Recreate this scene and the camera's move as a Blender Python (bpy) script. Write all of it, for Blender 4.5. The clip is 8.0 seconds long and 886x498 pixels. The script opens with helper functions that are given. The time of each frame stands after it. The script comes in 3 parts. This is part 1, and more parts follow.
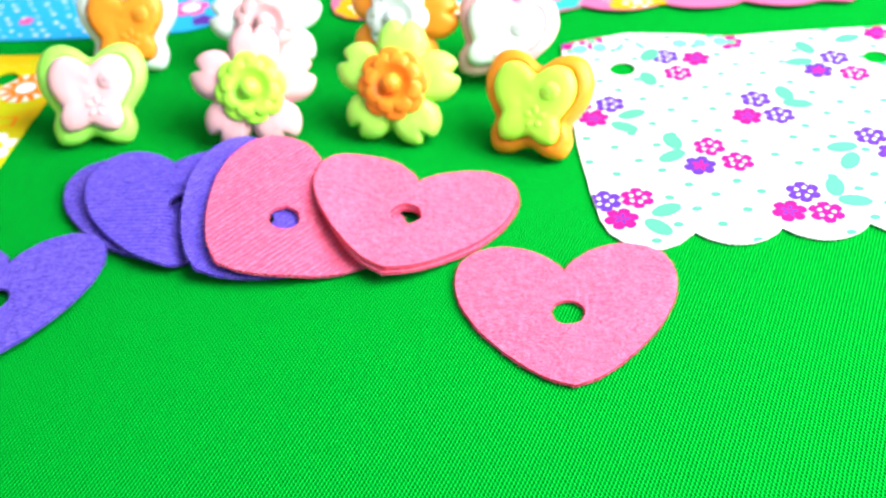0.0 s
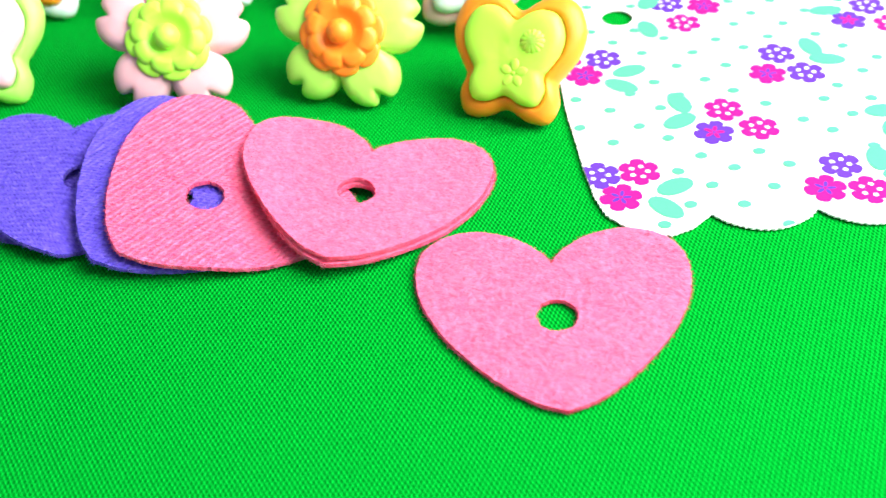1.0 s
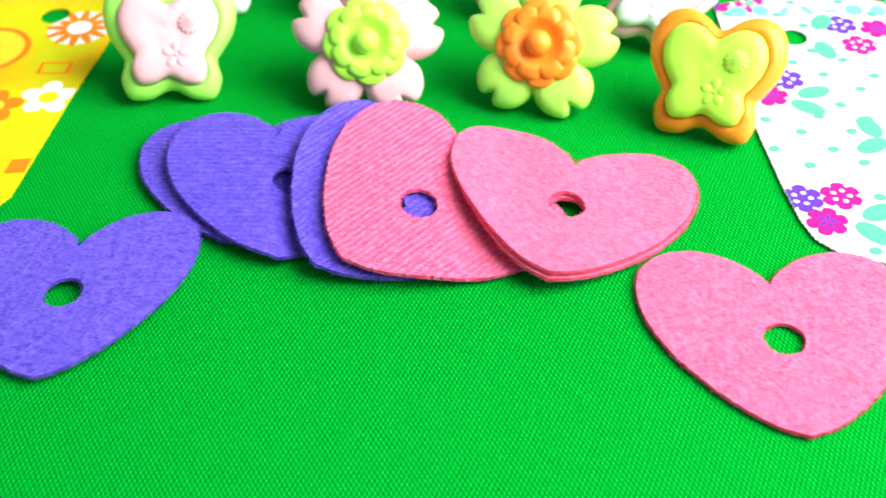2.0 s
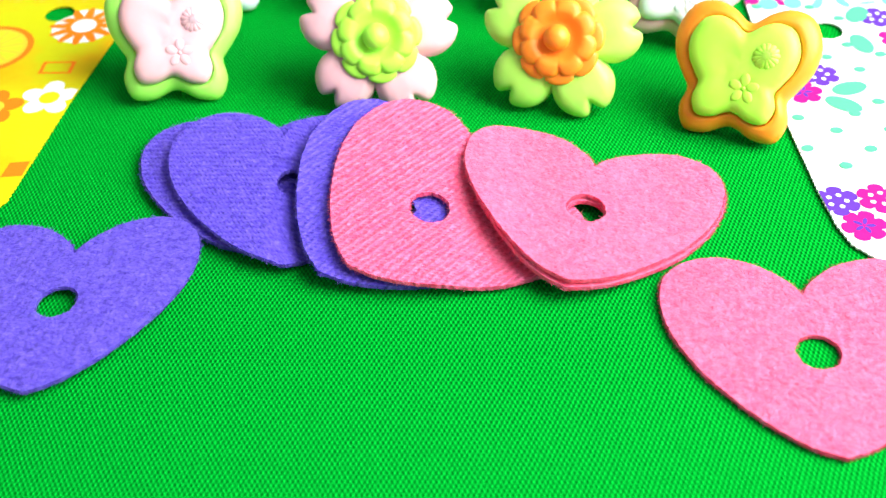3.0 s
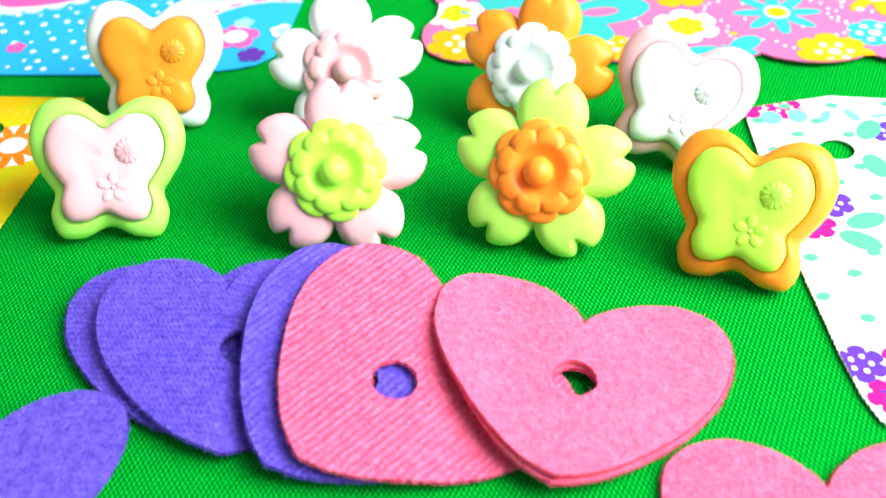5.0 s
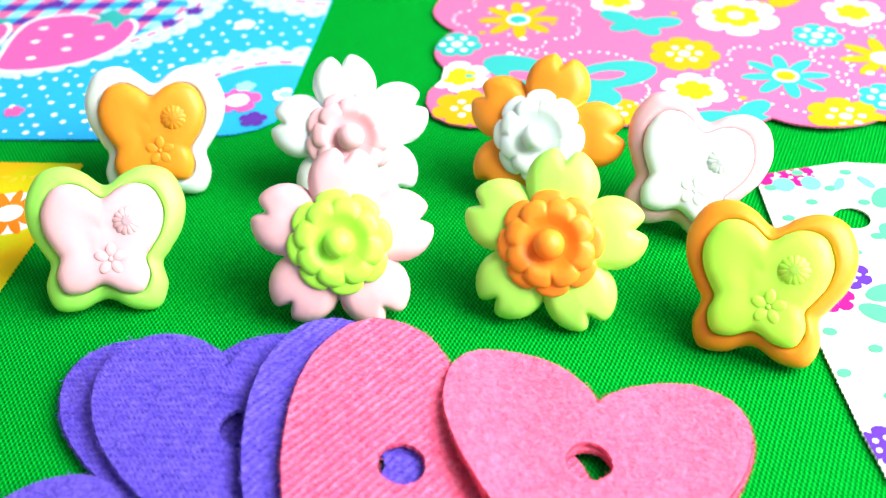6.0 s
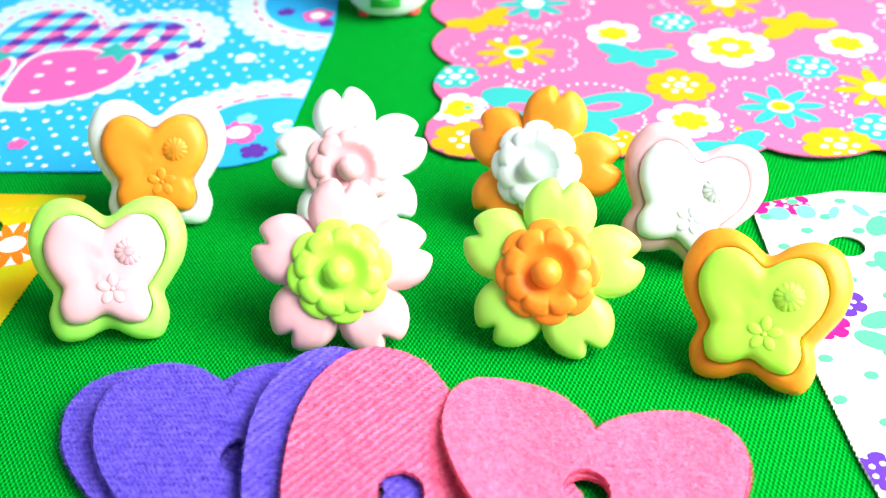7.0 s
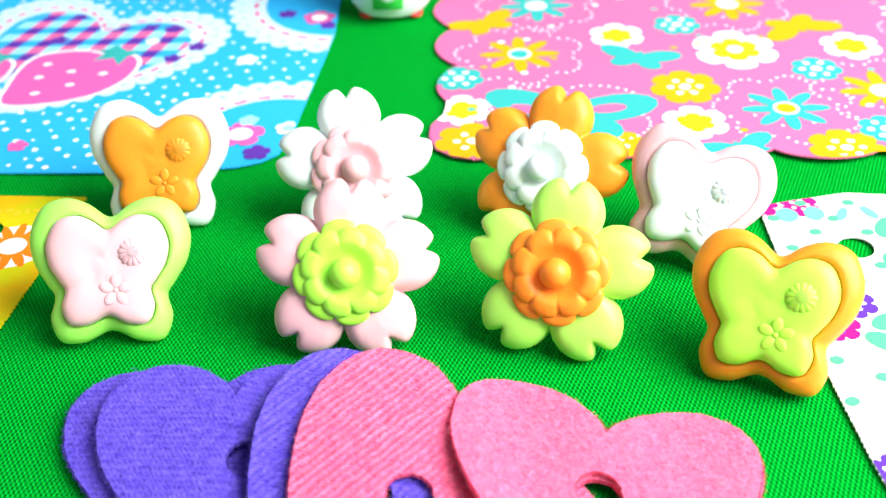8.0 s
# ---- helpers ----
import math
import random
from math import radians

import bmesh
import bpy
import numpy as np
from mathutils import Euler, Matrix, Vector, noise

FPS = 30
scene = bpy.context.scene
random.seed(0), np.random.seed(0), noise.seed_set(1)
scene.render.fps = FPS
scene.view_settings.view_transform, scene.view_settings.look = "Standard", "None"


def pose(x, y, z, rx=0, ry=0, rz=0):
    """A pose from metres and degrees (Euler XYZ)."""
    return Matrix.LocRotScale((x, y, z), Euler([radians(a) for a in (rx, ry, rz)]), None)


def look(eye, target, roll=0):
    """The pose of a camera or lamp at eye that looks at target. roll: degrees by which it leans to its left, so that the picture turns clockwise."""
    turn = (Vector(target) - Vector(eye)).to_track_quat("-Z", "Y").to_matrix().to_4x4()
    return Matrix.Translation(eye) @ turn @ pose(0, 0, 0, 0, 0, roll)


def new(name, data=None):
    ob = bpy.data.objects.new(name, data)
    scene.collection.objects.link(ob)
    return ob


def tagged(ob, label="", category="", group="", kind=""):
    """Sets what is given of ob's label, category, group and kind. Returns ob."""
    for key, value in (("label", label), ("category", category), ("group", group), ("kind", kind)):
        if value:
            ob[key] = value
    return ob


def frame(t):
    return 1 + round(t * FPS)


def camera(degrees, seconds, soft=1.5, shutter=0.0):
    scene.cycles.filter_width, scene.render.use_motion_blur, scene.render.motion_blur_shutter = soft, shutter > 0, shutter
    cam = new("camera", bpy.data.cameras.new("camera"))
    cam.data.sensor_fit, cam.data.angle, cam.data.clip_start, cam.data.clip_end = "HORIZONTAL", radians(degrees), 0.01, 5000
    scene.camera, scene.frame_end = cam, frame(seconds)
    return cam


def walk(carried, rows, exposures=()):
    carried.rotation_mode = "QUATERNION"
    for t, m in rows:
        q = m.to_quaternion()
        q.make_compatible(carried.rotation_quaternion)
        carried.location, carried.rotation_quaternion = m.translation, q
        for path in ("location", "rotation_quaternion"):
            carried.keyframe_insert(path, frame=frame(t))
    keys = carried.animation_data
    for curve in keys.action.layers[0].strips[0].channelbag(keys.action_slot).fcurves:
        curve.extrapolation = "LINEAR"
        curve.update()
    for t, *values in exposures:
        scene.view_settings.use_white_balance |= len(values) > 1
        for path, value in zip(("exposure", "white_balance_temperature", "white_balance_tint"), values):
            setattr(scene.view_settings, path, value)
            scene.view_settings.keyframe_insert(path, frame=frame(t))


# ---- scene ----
# A craft layout on a green cloth. Plan numbers are in units of 14 mm; U turns them into metres.
U = 0.014
cam = camera(44.0, 8.0, soft=1.3, shutter=0.3)
# a phone lens close to its subject: the far sheets lie behind its depth of focus
cam.data.dof.use_dof = True
cam.data.dof.focus_distance = 0.132
cam.data.dof.aperture_fstop = 30.0
PATH = [
    (0, (0.503, -0.186, 7.689), (0.416, 1.342, 6.402), -4.74),
    (0.5, (0.905, 0.939, 6.915), (0.839, 2.461, 5.619), -4.37),
    (1, (0.523, 1.629, 6.323), (0.486, 3.122, 4.993), -3.52),
    (1.5, (-0.505, 1.953, 6.345), (-0.522, 3.424, 4.990), -2.28),
    (2, (-1.374, 1.709, 6.653), (-1.408, 3.183, 5.302), -1.17),
    (2.2, (-1.631, 1.823, 6.554), (-1.684, 3.297, 5.203), -1.19),
    (3.3, (-1.089, 2.185, 6.290), (-1.180, 3.654, 4.936), -2.91),
    (3.5, (-1.055, 2.245, 6.209), (-1.141, 3.705, 4.846), -3.05),
    (4, (-0.923, 2.552, 6.121), (-1.004, 4.010, 4.755), -3.69),
    (4.5, (-0.976, 2.922, 6.255), (-1.057, 4.385, 4.893), -3.59),
    (4.8, (-1.264, 3.436, 6.393), (-1.285, 4.917, 5.049), -1.10),
    (5, (-1.138, 3.751, 6.302), (-1.198, 5.267, 4.999), -2.41),
    (5.2, (-1.266, 3.908, 6.281), (-1.321, 5.435, 4.990), -2.31),
    (6.3, (-1.219, 4.100, 6.310), (-1.272, 5.689, 5.096), -2.19),
    (6.5, (-1.233, 4.014, 6.431), (-1.288, 5.610, 5.227), -2.29),
    (7, (-1.206, 4.004, 6.331), (-1.260, 5.611, 5.142), -2.40),
    (7.5, (-1.269, 4.054, 6.286), (-1.317, 5.667, 5.105), -2.23),
    (8, (-1.315, 4.047, 6.227), (-1.359, 5.663, 5.049), -2.19),
]
walk(cam, [(t, look([U * v for v in eye], [U * v for v in target], roll)) for t, eye, target, roll in PATH])

# ---------------------------------------------------------------- light
world = bpy.data.worlds.new("world")
scene.world = world
world.use_nodes = True
wn = world.node_tree.nodes
sky = wn.new("ShaderNodeTexSky")
sky.sky_type, sky.sun_disc = "NISHITA", False
sky.sun_elevation, sky.sun_rotation = radians(45), radians(108)
sky.air_density, sky.dust_density = 0.6, 4.0
haze = wn.new("ShaderNodeHueSaturation")
haze.inputs["Saturation"].default_value = 0.3
world.node_tree.links.new(sky.outputs[0], haze.inputs["Color"])
world.node_tree.links.new(haze.outputs[0], wn["Background"].inputs[0])
wn["Background"].inputs[1].default_value = 0.10
# the near window beside the table, to the right of the layout
lamp = new("window_light", bpy.data.lights.new("window_light", "AREA"))
lamp.data.shape, lamp.data.size, lamp.data.size_y = "RECTANGLE", 0.25, 0.28
lamp.data.energy, lamp.data.color = 2.25, (0.955, 1.0, 0.98)
lamp.matrix_world = look((0.205, 0.095, 0.225), (-0.01, 0.165, 0))
scene.view_settings.exposure = 0.5


# ---------------------------------------------------------------- materials
class Nodes:
    def __init__(self, name, rough=0.6):
        self.mat = bpy.data.materials.new(name)
        self.mat.use_nodes = True
        self.t = self.mat.node_tree
        self.b = self.t.nodes["Principled BSDF"]
        self.b.inputs["Roughness"].default_value = rough

    def add(self, kind, **ins):
        n = self.t.nodes.new(kind)
        for k, v in ins.items():
            n.inputs[k].default_value = v
        return n

    def link(self, a, b):
        self.t.links.new(a, b)

    def coords(self):
        return self.t.nodes.new("ShaderNodeTexCoord").outputs["Object"]

    def math(self, op, a, b=None):
        n = self.t.nodes.new("ShaderNodeMath")
        n.operation = op
        for i, v in enumerate((a, b)):
            if v is None:
                continue
            if isinstance(v, (int, float)):
                n.inputs[i].default_value = v
            else:
                self.link(v, n.inputs[i])
        return n.outputs[0]

    def noise(self, scale, detail=2.0, vec=None):
        n = self.add("ShaderNodeTexNoise", Scale=scale, Detail=detail)
        self.link(vec or self.coords(), n.inputs["Vector"])
        return n.outputs["Fac"]

    def mix(self, fac, c1, c2):
        n = self.t.nodes.new("ShaderNodeMix")
        n.data_type = "RGBA"
        for sock, v in ((n.inputs[0], fac), (n.inputs[6], c1), (n.inputs[7], c2)):
            if isinstance(v, (int, float)):
                sock.default_value = v
            elif isinstance(v, tuple):
                sock.default_value = (*v, 1)
            else:
                self.link(v, sock)
        return n.outputs[2]

    def bump(self, height, dist, strength=1.0):
        n = self.add("ShaderNodeBump", Strength=strength, Distance=dist)
        self.link(height, n.inputs["Height"])
        self.link(n.outputs[0], self.b.inputs["Normal"])

    def colour(self, c):
        self.link(c, self.b.inputs["Base Color"])


def shade(c, k):
    return tuple(min(1.0, v * k) for v in c)


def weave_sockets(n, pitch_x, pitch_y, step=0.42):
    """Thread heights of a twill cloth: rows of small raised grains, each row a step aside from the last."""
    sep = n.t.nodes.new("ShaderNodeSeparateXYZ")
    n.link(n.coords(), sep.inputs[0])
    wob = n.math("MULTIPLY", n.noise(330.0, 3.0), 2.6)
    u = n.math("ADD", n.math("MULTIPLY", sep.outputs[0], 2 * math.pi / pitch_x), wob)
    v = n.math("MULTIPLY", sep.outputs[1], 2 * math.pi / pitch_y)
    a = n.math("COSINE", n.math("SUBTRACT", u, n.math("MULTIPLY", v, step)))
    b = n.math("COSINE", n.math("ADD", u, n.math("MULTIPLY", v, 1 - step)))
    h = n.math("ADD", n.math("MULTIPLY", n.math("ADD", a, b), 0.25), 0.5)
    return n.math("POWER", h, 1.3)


def knit_sockets(n, angle):
    """Slanting rows of small knit stitches."""
    turned = n.t.nodes.new("ShaderNodeMapping")
    turned.inputs["Rotation"].default_value = (0, 0, radians(angle))
    n.link(n.coords(), turned.inputs["Vector"])
    sep = n.t.nodes.new("ShaderNodeSeparateXYZ")
    n.link(turned.outputs[0], sep.inputs[0])
    wob = n.math("MULTIPLY", n.noise(420.0, 3.0), 5.0)
    v = n.math("ADD", n.math("MULTIPLY", sep.outputs[1], 2 * math.pi / (0.058 * U)), wob)
    u = n.math("ADD", n.math("MULTIPLY", sep.outputs[0], 2 * math.pi / (0.040 * U)), wob)
    rows = n.math("MULTIPLY", n.math("ADD", n.math("SINE", v), 1.0), 0.5)
    stitch = n.math("MULTIPLY", n.math("ADD", n.math("SINE", n.math("ADD", u, v)), 1.0), 0.5)
    return n.math("MULTIPLY", rows, n.math("ADD", n.math("MULTIPLY", stitch, 0.6), 0.4))


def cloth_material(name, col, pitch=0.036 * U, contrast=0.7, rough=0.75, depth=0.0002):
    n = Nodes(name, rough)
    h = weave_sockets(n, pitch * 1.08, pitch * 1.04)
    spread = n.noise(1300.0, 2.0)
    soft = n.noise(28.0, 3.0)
    # shade between threads and sheen on their tops are put into the colour
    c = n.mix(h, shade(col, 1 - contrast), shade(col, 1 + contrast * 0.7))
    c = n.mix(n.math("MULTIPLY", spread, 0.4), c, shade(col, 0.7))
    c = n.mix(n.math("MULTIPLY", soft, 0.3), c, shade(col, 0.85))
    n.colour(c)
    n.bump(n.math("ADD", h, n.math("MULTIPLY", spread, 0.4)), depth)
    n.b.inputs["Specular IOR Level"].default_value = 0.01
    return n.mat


def felt_material(name, col, pale, ribs=0.0, angle=-28.0):
    """Brushed knit felt: mottled fibre colour, fine nap, faint knit rows on the backing side."""
    n = Nodes(name, 0.9)
    fine = n.noise(2000.0, 3.0)
    mid = n.noise(900.0, 3.0)
    broad = n.noise(110.0, 2.0)
    def spread(v, lo, hi):
        r = n.add("ShaderNodeMapRange")
        n.link(v, r.inputs[0])
        r.inputs[1].default_value, r.inputs[2].default_value = lo, hi
        return r.outputs[0]

    c = n.mix(spread(mid, 0.2, 0.85), col, pale)
    c = n.mix(n.math("MULTIPLY", spread(fine, 0.52, 0.72), 0.75), c, shade(col, 0.62))
    c = n.mix(n.math("MULTIPLY", spread(fine, 0.46, 0.30), 0.45), c, shade(pale, 1.25))
    c = n.mix(n.math("MULTIPLY", broad, 0.35), c, pale)
    h = n.math("ADD", n.math("MULTIPLY", fine, 0.6), n.math("MULTIPLY", mid, 0.8))
    if ribs:
        r = knit_sockets(n, angle)
        c = n.mix(n.math("MULTIPLY", r, ribs), c, shade(col, 0.7))
        h = n.math("ADD", h, n.math("MULTIPLY", r, -1.6 * ribs))
    n.colour(c)
    n.bump(h, 0.0004, 0.9)
    n.b.inputs["Sheen Weight"].default_value = 0.08
    n.b.inputs["Sheen Roughness"].default_value = 0.5
    n.b.inputs["Subsurface Weight"].default_value = 0.35
    n.b.inputs["Subsurface Radius"].default_value = tuple(0.0003 + 0.0016 * v for v in col)
    n.b.inputs["Subsurface Scale"].default_value = 1.0
    n.b.inputs["Specular IOR Level"].default_value = 0.1
    return n.mat


def rubber_material(name, col):
    """Soft moulded rubber with a satin skin."""
    n = Nodes(name, 0.42)
    f = n.noise(900.0, 3.0)
    g = n.noise(120.0, 2.0)
    c = n.mix(n.math("MULTIPLY", g, 0.5), col, shade(col, 0.9))
    n.colour(c)
    r = n.add("ShaderNodeMapRange")
    n.link(f, r.inputs[0])
    r.inputs[3].default_value, r.inputs[4].default_value = 0.38, 0.52
    n.link(r.outputs[0], n.b.inputs["Roughness"])
    n.bump(f, 0.00003, 0.5)
    n.b.inputs["Subsurface Weight"].default_value = 0.5
    n.b.inputs["Subsurface Radius"].default_value = (0.0006, 0.0005, 0.0004)
    n.b.inputs["Subsurface Scale"].default_value = 1.0
    n.b.inputs["Specular IOR Level"].default_value = 0.4
    return n.mat


def print_material(name, col, blot=None):
    """Ink printed into a fine white cloth: the threads show through."""
    n = Nodes(name, 0.85)
    f = n.noise(1500.0, 3.0)
    g = n.noise(220.0, 2.0)
    c = n.mix(n.math("MULTIPLY", f, 0.35), col, shade(col, 0.82))
    c = n.mix(n.math("MULTIPLY", g, 0.25), c, tuple(0.9 * v + 0.015 for v in col))
    if blot:
        r = n.add("ShaderNodeMapRange")
        n.link(n.noise(75.0, 4.0), r.inputs[0])
        r.inputs[1].default_value, r.inputs[2].default_value = 0.48, 0.68
        c = n.mix(n.math("MULTIPLY", r.outputs[0], 0.75), c, blot)
    n.colour(c)
    n.bump(f, 0.00006, 0.6)
    n.b.inputs["Specular IOR Level"].default_value = 0.15
    return n.mat


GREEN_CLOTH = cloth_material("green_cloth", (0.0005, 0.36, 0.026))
FELT_PINK = felt_material("pink_felt", (0.86, 0.07, 0.18), (0.90, 0.17, 0.30))
FELT_PINK_RIB = felt_material("pink_knit_felt", (0.86, 0.06, 0.18), (0.90, 0.185, 0.335), 0.36, -48.0)
FELT_PURPLE = felt_material("purple_felt", (0.050, 0.022, 0.39), (0.17, 0.115, 0.66))
FELT_PURPLE_ROW = felt_material("purple_row_felt", (0.056, 0.025, 0.44), (0.17, 0.115, 0.69), 0.24, 4.0)
FELT_PURPLE_RIB = felt_material("purple_knit_felt", (0.058, 0.026, 0.45), (0.175, 0.12, 0.70), 0.3, -48.0)
R_PINK = rubber_material("pale_pink_rubber", (0.82, 0.48, 0.51))
R_WHITE = rubber_material("white_rubber", (0.80, 0.87, 0.86))
R_LIME = rubber_material("lime_rubber", (0.46, 0.95, 0.08))
R_PALELIME = rubber_material("pale_lime_rubber", (0.46, 0.87, 0.13))
R_SOFTLIME = rubber_material("soft_lime_rubber", (0.38, 0.85, 0.13))
R_ORANGE = rubber_material("orange_rubber", (0.92, 0.31, 0.018))
R_DEEP = rubber_material("bright_orange_rubber", (0.96, 0.29, 0.02))
INK = {k: print_material(k + "_print", c) for k, c in {
    "white": (0.84, 0.86, 0.85), "mint": (0.085, 0.47, 0.25), "magenta": (0.56, 0.006, 0.20), "violet": (0.105, 0.03, 0.34),
    "pink": (0.68, 0.135, 0.31), "yellow": (0.82, 0.36, 0.0015), "turquoise": (0.03, 0.40, 0.38), "blue": (0.02, 0.40, 0.80),
    "lemon": (0.66, 0.60, 0.005), "orange": (0.90, 0.20, 0.004), "rose": (0.76, 0.14, 0.34), "pale_blue": (0.30, 0.72, 0.88),
    "olive": (0.62, 0.64, 0.02), "berry": (0.76, 0.11, 0.38), "gold": (0.80, 0.55, 0.03), "pale": (0.15, 0.58, 0.52), "lace": (0.55, 0.74, 0.80)}.items()}

INK["citrus"] = print_material("citrus_print", (0.58, 0.58, 0.002), (0.76, 0.36, 0.001))


# ---------------------------------------------------------------- mesh helpers
def part(name, bm, mats, parent, label="", smooth=True):
    """Links a bmesh, made in plan units, as one mesh under its thing."""
    bmesh.ops.scale(bm, vec=(U, U, U), verts=bm.verts)
    me = bpy.data.meshes.new(name)
    bm.to_mesh(me)
    bm.free()
    for m in mats if isinstance(mats, (list, tuple)) else [mats]:
        me.materials.append(m)
    if smooth:
        me.shade_smooth()
    ob = new(name, me)
    ob.parent = parent
    if label:
        ob["label"] = label
    return ob


def smooth_loop(pts, steps=6):
    """Closed Catmull-Rom curve through control points."""
    out, n = [], len(pts)
    for i in range(n):
        p0, p1, p2, p3 = (Vector(pts[(i + k) % n]) for k in (-1, 0, 1, 2))
        for s in range(steps):
            t = s / steps
            out.append(0.5 * (2 * p1 + (p2 - p0) * t + (2 * p0 - 5 * p1 + 4 * p2 - p3) * t * t + (3 * p1 - p0 - 3 * p2 + p3) * t ** 3))
    return out


def smooth_line(pts, steps=6):
    ext = [pts[0], *pts, pts[-1]]
    out = []
    for i in range(1, len(ext) - 2):
        p0, p1, p2, p3 = (Vector(ext[i + k]) for k in (-1, 0, 1, 2))
        for s in range(steps):
            t = s / steps
            out.append(0.5 * (2 * p1 + (p2 - p0) * t + (2 * p0 - 5 * p1 + 4 * p2 - p3) * t * t + (3 * p1 - p0 - 3 * p2 + p3) * t ** 3))
    return out + [Vector(pts[-1])]


def inside(p, loop):
    hit, n = False, len(loop)
    for i in range(n):
        a, b = loop[i], loop[i - 1]
        if (a[1] > p[1]) != (b[1] > p[1]) and p[0] < (b[0] - a[0]) * (p[1] - a[1]) / (b[1] - a[1]) + a[0]:
            hit = not hit
    return hit


def nearest(p, loop):
    best, where = 1e9, p
    for i in range(len(loop)):
        a, b = Vector(loop[i - 1]), Vector(loop[i])
        d = b - a
        k = max(0.0, min(1.0, (p - a).dot(d) / max(d.length_squared, 1e-12)))
        q = a + d * k
        if (q - p).length_squared < best:
            best, where = (q - p).length_squared, q
    return where


def sheet_bm(loops, step):
    """A flat sheet with holes, cut into a grid so that it can bend."""
    bm = bmesh.new()
    edges = []
    for loop in loops:
        vs = [bm.verts.new((p[0], p[1], 0)) for p in loop]
        edges += [bm.edges.new((vs[i - 1], vs[i])) for i in range(len(vs))]
    bmesh.ops.triangle_fill(bm, use_beauty=True, edges=edges)
    xs, ys = [v.co.x for v in bm.verts], [v.co.y for v in bm.verts]
    for axis, lo, hi in ((0, min(xs), max(xs)), (1, min(ys), max(ys))):
        for i in range(1, int((hi - lo) / step)):
            co, no = [0, 0, 0], [0, 0, 0]
            co[axis], no[axis] = lo + i * step, 1
            bmesh.ops.bisect_plane(bm, geom=bm.verts[:] + bm.edges[:] + bm.faces[:], plane_co=co, plane_no=no, dist=1e-5)
    bmesh.ops.recalc_face_normals(bm, faces=bm.faces)
    if sum(f.normal.z for f in bm.faces) < 0:
        bmesh.ops.reverse_faces(bm, faces=bm.faces)
    return bm


def thicken(bm, thick):
    """Gives a bent sheet an underside and a rim."""
    top = bm.faces[:]
    rim = [e for e in bm.edges if e.is_boundary]
    low = {v: bm.verts.new(v.co - Vector((0, 0, thick))) for v in bm.verts[:]}
    for f in top:
        bm.faces.new([low[v] for v in reversed(f.verts)])
    for e in rim:
        a, b = e.verts
        f = e.link_faces[0]
        order = [l.vert for l in f.loops]
        if order[(order.index(a) + 1) % len(order)] != b:
            a, b = b, a
        bm.faces.new((b, a, low[a], low[b]))
        e.smooth = False
        under = bm.edges.get((low[a], low[b]))
        if under:
            under.smooth = False
    return bm


# ---------------------------------------------------------------- setting
def wave_ground(x, y):
    return -0.012 + 0.012 * noise.noise((x * 0.22, y * 0.22, 3.0))


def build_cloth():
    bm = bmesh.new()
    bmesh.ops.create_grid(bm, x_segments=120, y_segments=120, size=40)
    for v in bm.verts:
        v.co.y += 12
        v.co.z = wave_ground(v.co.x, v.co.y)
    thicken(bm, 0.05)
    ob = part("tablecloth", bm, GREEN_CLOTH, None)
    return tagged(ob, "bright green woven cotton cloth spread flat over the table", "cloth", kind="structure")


def build_table():
    n = Nodes("table_wood", 0.5)
    grain = n.noise(14.0, 6.0)
    n.colour(n.mix(grain, (0.28, 0.16, 0.08), (0.4, 0.25, 0.14)))
    bm = bmesh.new()
    bmesh.ops.create_cube(bm, size=1.0, matrix=Matrix.Translation((0, 12, -1.15)) @ Matrix.Diagonal((84, 84, 2.1, 1)))
    bmesh.ops.bevel(bm, geom=bm.edges[:], offset=0.2, segments=2, affect="EDGES")
    ob = part("tabletop", bm, n.mat, None, smooth=False)
    return tagged(ob, "plain wooden tabletop under the green cloth", "table", kind="structure")


build_cloth()
build_table()


# ---------------------------------------------------------------- felt hearts
HALF = [(0, .61), (.10, .77), (.36, .97), (.70, 1.04), (1.00, .91), (1.14, .64), (1.12, .28), (1.00, -.04), (.81, -.34), (.55, -.64), (.26, -.88)]


def heart_loop(scale=1.0, steps=5):
    right = smooth_line(HALF + [(0, -.99)], steps)
    return [p * scale for p in right] + [Vector((-p.x, p.y)) * scale for p in reversed(right[1:-1])]


